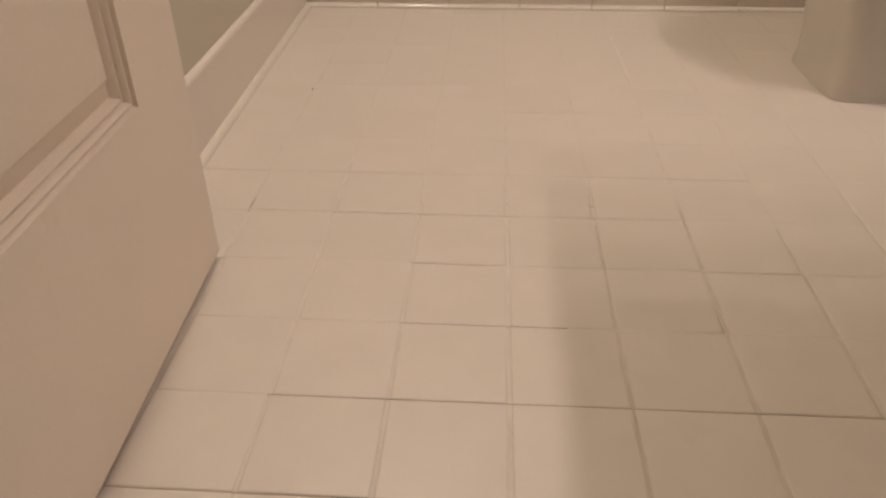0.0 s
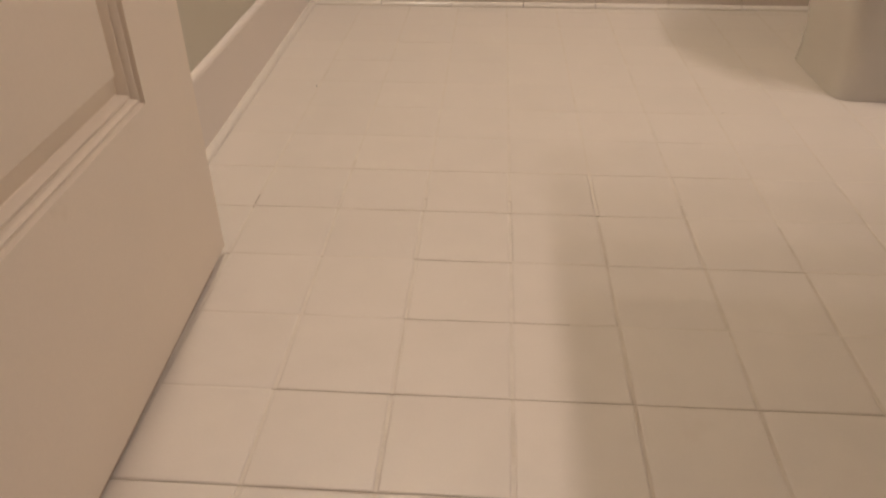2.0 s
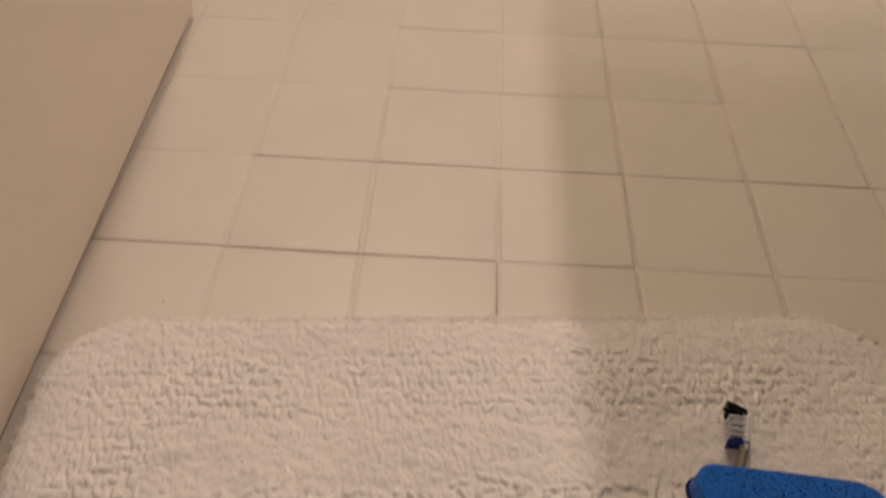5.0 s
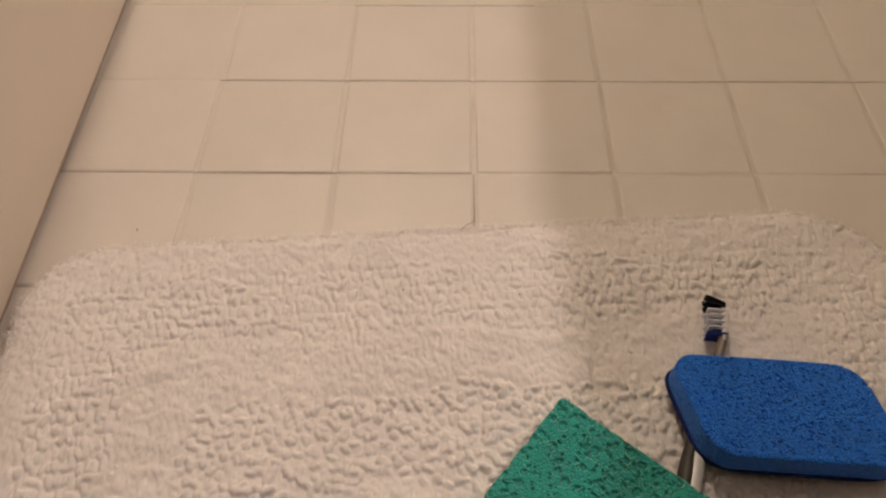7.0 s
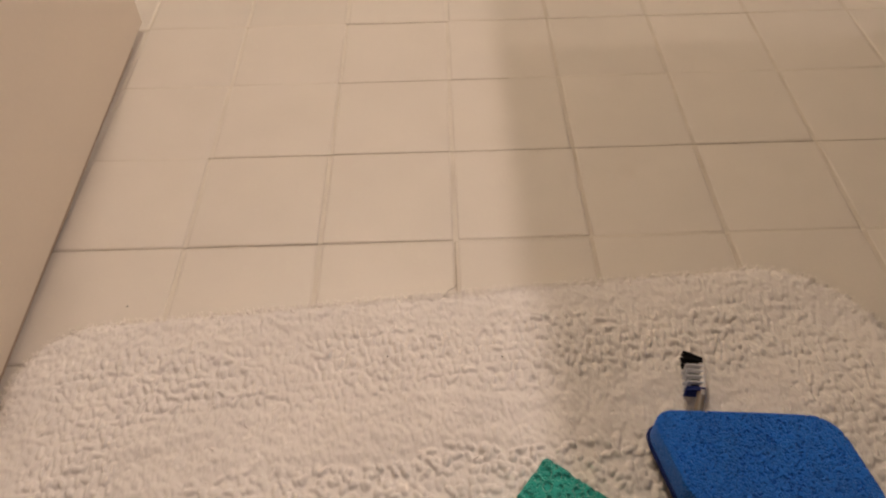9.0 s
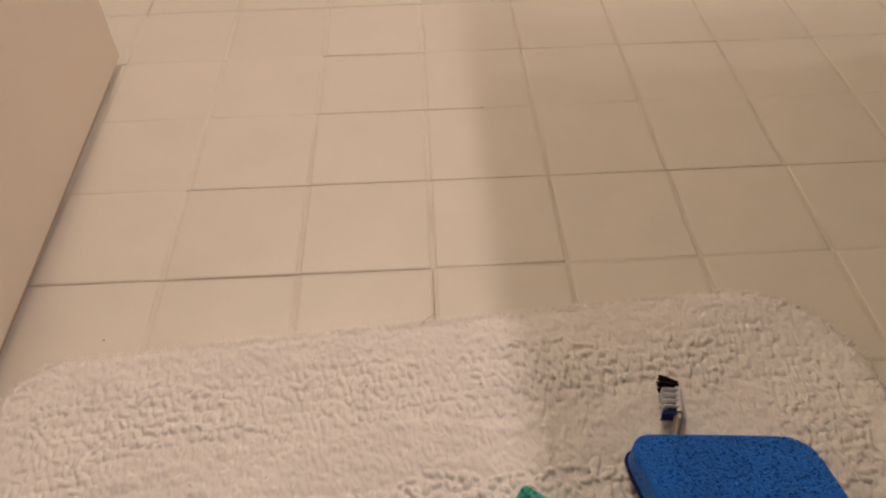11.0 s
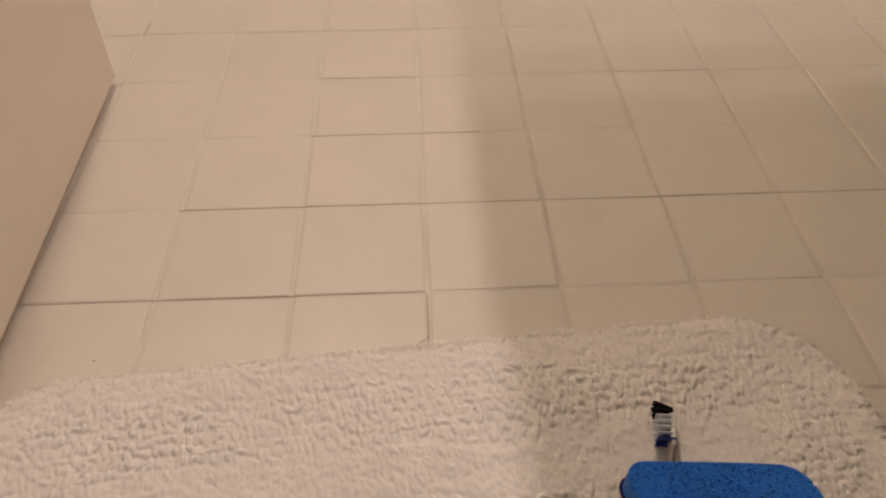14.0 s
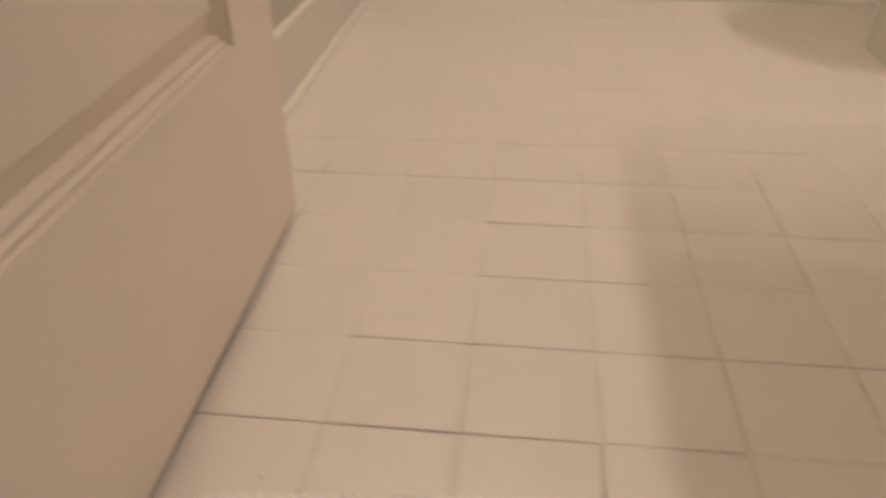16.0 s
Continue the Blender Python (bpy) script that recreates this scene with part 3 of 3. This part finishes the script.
    quads = np.stack([i * angular + j, (i + 1) * angular + j, (i + 1) * angular + (j + 1) % angular, i * angular + (j + 1) % angular], -1).reshape(-1, 4)
    # close the middle of the top with a fan of quads and the underside with one face
    tris_top = [(j, (j + 1) % angular, len(v)) for j in range(angular)]
    v = np.concatenate([v, [[0, 0, thick]]])
    me = bpy.data.meshes.new(name)
    last = (n_rows - 1) * angular
    me.from_pydata(v.tolist(), [], quads.tolist() + tris_top + [tuple(range(last + angular - 1, last - 1, -1))])
    me.materials.append(mat)
    me.shade_smooth()
    return me


blue_sponge = thing("sponge", "blue scrub sponge lying over a toothbrush on the mat", "sponge", group="sponges on the bath mat")
SLANT = 0.29
pad = loft([[(q[0] - SLANT * q[1], q[1], z) for q in oval(0, 0, 0.0567, 0.0318, 0, 6.0, 96)] for z in (0.0, 0.0030)])
part("scrub_pad", pad, NAVY, blue_sponge, "dark navy scouring layer")
foam = part("foam", sponge_mesh("foam", 0.1110, 0.0618, 0.0180, 0.015, BLUE, (1900, 0.0004, 0.0013, 0.0012), 5, SLANT, power=5, angular=820, radial=125), BLUE, blue_sponge, "bright blue pitted cellulose")
foam.location = (0, 0, 0.0030)
blue_sponge.matrix_basis = pose(0.1720, -0.3288, 0.0225, 0.5, 2.5, -2.8)

green_sponge = thing("sponge", "teal cellulose sponge with large pores, resting on the mat", "sponge", group="sponges on the bath mat")
part("foam", sponge_mesh("foam", 0.118, 0.076, 0.0150, 0.0032, TEAL, (1300, 0.0004, 0.0036, 0.0019), 9, power=5, angular=820, radial=125), TEAL, green_sponge)
GA = radians(-38.5)
gc = Vector((0.047, -0.3195)) + 0.059 * Vector((math.cos(GA), math.sin(GA))) + 0.038 * Vector((math.sin(GA), -math.cos(GA)))
green_sponge.matrix_basis = pose(gc.x, gc.y, 0.0225, 0, -1.0, -38.5)


# ---- the toothbrush, lying on its side under the sponges ----
brush = thing("toothbrush", "white and grey toothbrush with blue, white and black bristles", "toothbrush")
BZ = 0.0215
spine = spline([(0.1585, -0.2482, BZ + 0.003), (0.1558, -0.2605, BZ + 0.003), (0.1528, -0.2735, BZ + 0.003), (0.1475, -0.2880, BZ + 0.001), (0.1375, -0.3150, BZ - 0.001),
                (0.1255, -0.3430, BZ - 0.001), (0.1190, -0.3610, BZ - 0.001), (0.1090, -0.3900, BZ - 0.001), (0.0980, -0.4200, BZ - 0.001)], 6)
m = len(spine)
body_r = [float(np.interp(k / (m - 1), [0, 0.03, 0.08, 0.24, 0.30, 0.38, 0.55, 0.70, 0.95, 1.0], [0.0012, 0.0021, 0.0023, 0.0023, 0.0021, 0.0024, 0.0042, 0.0052, 0.0050, 0.0022])) for k in range(m)]
flat = [float(np.interp(k / (m - 1), [0, 0.03, 0.24, 0.32, 0.5, 1.0], [2.2, 2.6, 2.6, 1.2, 1.2, 1.2])) for k in range(m)]
pts = [Vector(p) for p in spine]
rings = []
for k, p in enumerate(pts):
    along = (pts[min(k + 1, m - 1)] - pts[max(k - 1, 0)]).normalized()
    side = along.cross(Vector((0, 0, 1))).normalized()
    rings.append([p + side * body_r[k] * math.cos(2 * math.pi * q / 16) + Vector((0, 0, 1)) * body_r[k] * flat[k] * math.sin(2 * math.pi * q / 16) for q in range(16)])
head_ob = part("head", loft(rings[:13]), WHITE_PLASTIC, brush, "white plastic brush head")
part("handle", loft(rings[12:]), WHITE_PLASTIC, brush, "white plastic handle")
grip_pts = [p + Vector((-0.0052, -0.0016, 0.0008)) * min(1, max(0.25, (k - 14) / 12)) for k, p in enumerate(pts) if k >= 15]
grip_r = [float(np.interp(k / (len(grip_pts) - 1), [0, 0.1, 0.3, 0.6, 0.95, 1], [0.0021, 0.0024, 0.0028, 0.0048, 0.0046, 0.002])) for k in range(len(grip_pts))]
part("grip", tube(grip_pts, grip_r, 14, 1.25), GREY_RUBBER, brush, "dark grey rubber grip")
# black block that fills the gaps between the rows of bristles
part("bristle_core", box(0.1467, 0.1550, -0.2707, -0.2542, BZ - 0.0025, BZ + 0.0058, 0.0008), BLACK_NYLON, head_ob, "black block between the bristle rows")
neck_pts = [p + Vector((-0.0004, 0, 0.0004)) for k, p in enumerate(pts) if 11 <= k <= 22]
part("neck", tube(neck_pts, [0.0032, 0.0030] + [0.0029] * (len(neck_pts) - 2), 14, 1.35), NECK, brush, "grey-brown neck")
for row in range(6):
    t = row / 5
    base = Vector((0.1574 - 0.0032 * t, -0.2516 - 0.0212 * t, 0))
    mat = BLACK_NYLON if row == 0 else BLUE_NYLON if row == 5 else WHITE_NYLON
    reach = 0.0112 if row == 0 else 0.0112
    tuft = bmesh.new()
    for c in range(3):
        z = BZ - 0.0010 + 0.0043 * c
        bend = (0.0042 if row == 0 else 0.0012) + random.uniform(-0.0004, 0.0004)
        for q in range(9):
            o = Vector((0, random.uniform(-0.001, 0.001) * (1.6 if row == 0 else 0.65 if row == 5 else 0.25), random.uniform(-0.0013, 0.0013)))
            tip = base + o + Vector((-reach + random.uniform(-0.0008, 0.0008), bend + (1.4 if row == 0 else 0.25) * o.y, z + 0.6 * o.z))
            b = tube([base + o + Vector((0, 0, z)), (base + o + Vector((0, 0, z))).lerp(tip, 0.6) + Vector((0, 0.0002, 0)), tip], [0.0009, 0.0010, 0.0008] if row == 0 else [0.0006, 0.0006, 0.0005] if row == 5 else [0.0007, 0.0007, 0.0006], 6)
            tmp = bpy.data.meshes.new("tmp")
            b.to_mesh(tmp)
            b.free()
            tuft.from_mesh(tmp)
            bpy.data.meshes.remove(tmp)
    part("bristle_tuft", tuft, mat, head_ob, "black bristles at the tip" if row == 0 else "blue bristles" if row == 5 else "white bristles")

# ---- specks and a stray thread ----
def speck(x, y, z, r, seed):
    g = random.Random(seed)
    bm = bmesh.new()
    bmesh.ops.create_icosphere(bm, subdivisions=1, radius=r)
    for v in bm.verts:
        v.co = v.co * g.uniform(0.6, 1.2)
        v.co.z *= 0.5
    ob = tagged(new("speck", finish("speck", bm, DARK)), "tiny dark crumb of dirt", "dirt speck", group="crumbs on floor and mat")
    ob.location = (x, y, z + r * 0.3)
    return ob


for k, (x, y, z, r) in enumerate([(-0.251, -0.169, 0.0, 0.0008), (-0.05, -0.233, 0.0175, 0.0007), (-0.334, 0.742, 0.0, 0.0018), (-0.345, 0.20, 0.0, 0.0016), (0.345, 0.664, 0.0, 0.0010), (0.028, -0.236, 0.0175, 0.0006)]):
    speck(x, y, z, r, k)
thread = tube(spline([(-0.011, -0.182, 0.0178), (-0.007, -0.178, 0.019), (-0.003, -0.176, 0.0195), (-0.0015, -0.172, 0.018)], 6), [0.00022] * 19, 6)
tagged(new("thread", finish("thread", thread, THREAD)), "short stray dark thread lying on the mat", "thread")

# ---- floor tiles, each of its own ----
def tile_mesh(name, w, d, lip=1.0):
    """A satin tile with softly rounded edges; its corner is at the origin."""
    e, t = 0.0017, 0.007
    rings = []
    for inset, z in ((0, -t), (0, -0.0009 * lip), (0.0003, -0.0004 * lip), (e * lip, -0.00006 * lip), (0.0036 * lip, 0.0)):
        rings.append([(inset, inset, z), (w - inset, inset, z), (w - inset, d - inset, z), (inset, d - inset, z)])
    return finish(name, loft(rings), TILE, 60)


JOINT, NARROW = 0.0034, 0.0015
full = tile_mesh("tile", P - JOINT, P - NARROW)
worn_smooth = tile_mesh("tile", P - JOINT, P - NARROW, 0.3)
cut = tile_mesh("tile", P - JOINT, 0.030, 0.3)
# cross joints: pale and nearly flush, but for narrow darker stretches (row, from x, to x)
DARK_STRETCHES = [(-2, -0.40, 0.60), (-1, -0.33, -0.002), (0, -0.222, 0.62), (1, -0.112, 0.06), (2, -0.112, -0.068), (3, -0.332, -0.222)]
lines = bmesh.new()
for j in range(-5, 12):
    box(LEFT - 0.01, RIGHT, j * P - 0.0010, j * P + 0.0010, -0.004, -0.0007 if j < 2 else -0.0002 if j < 4 else -0.00006, bm=lines)
part("grout_line", lines, GROUT, part_floor, "pale grout in the cross joints")
for j, x0, x1 in DARK_STRETCHES:
    part("grout_line", box(x0, x1, j * P - 0.0003, j * P + 0.0005, -0.004, -0.0004 if j < 2 else -0.00018), DARK_GROUT, part_floor, "dark brown grout in parts of the joints")
for i, y0, y1 in ((0, -0.22, -0.112), (-3, 0.325, 0.375)):
    part("grout_line", box(i * P - 0.0012, i * P - 0.0002, y0, y1, -0.004, -0.0005), DARK_GROUT, part_floor, "dark brown grout in parts of the joints")
for i in range(1, 6):
    part("grout_line", box(i * P - 0.0018, i * P + 0.0018, -0.33, 0.355 - 0.04 * (i % 2), -0.004, -0.0008), BROWN_GROUT, part_floor, "browned grout of the long joints")
long_lines = bmesh.new()
for i in range(-4, 11):
    box(i * P - 0.0019, i * P + 0.0019, 0.36, BACK, -0.004, -0.0002, bm=long_lines)
part("grout_line", long_lines, GROUT, part_floor, "pale grout filled almost flush")
rnd = random.Random(12)
for i in range(-4, 15):
    if (i + 1) * P > RIGHT + 0.03:
        break
    for j in range(-6, 12):
        short = j == 11
        ob = part("tile", cut if short else full if j < 4 else worn_smooth, TILE, part_floor)
        uneven = 1.0 if j < 3 else 0.35
        ob.matrix_basis = Matrix.Translation((i * P + JOINT / 2 + rnd.uniform(-0.0005, 0.0005), j * P + NARROW / 2 + rnd.uniform(-0.0005, 0.0005), uneven * rnd.uniform(-0.00035, 0.0))) @ Euler(
            (uneven * rnd.uniform(-0.0022, 0.0022), uneven * rnd.uniform(-0.0022, 0.0022), rnd.uniform(-0.004, 0.004))).to_matrix().to_4x4()
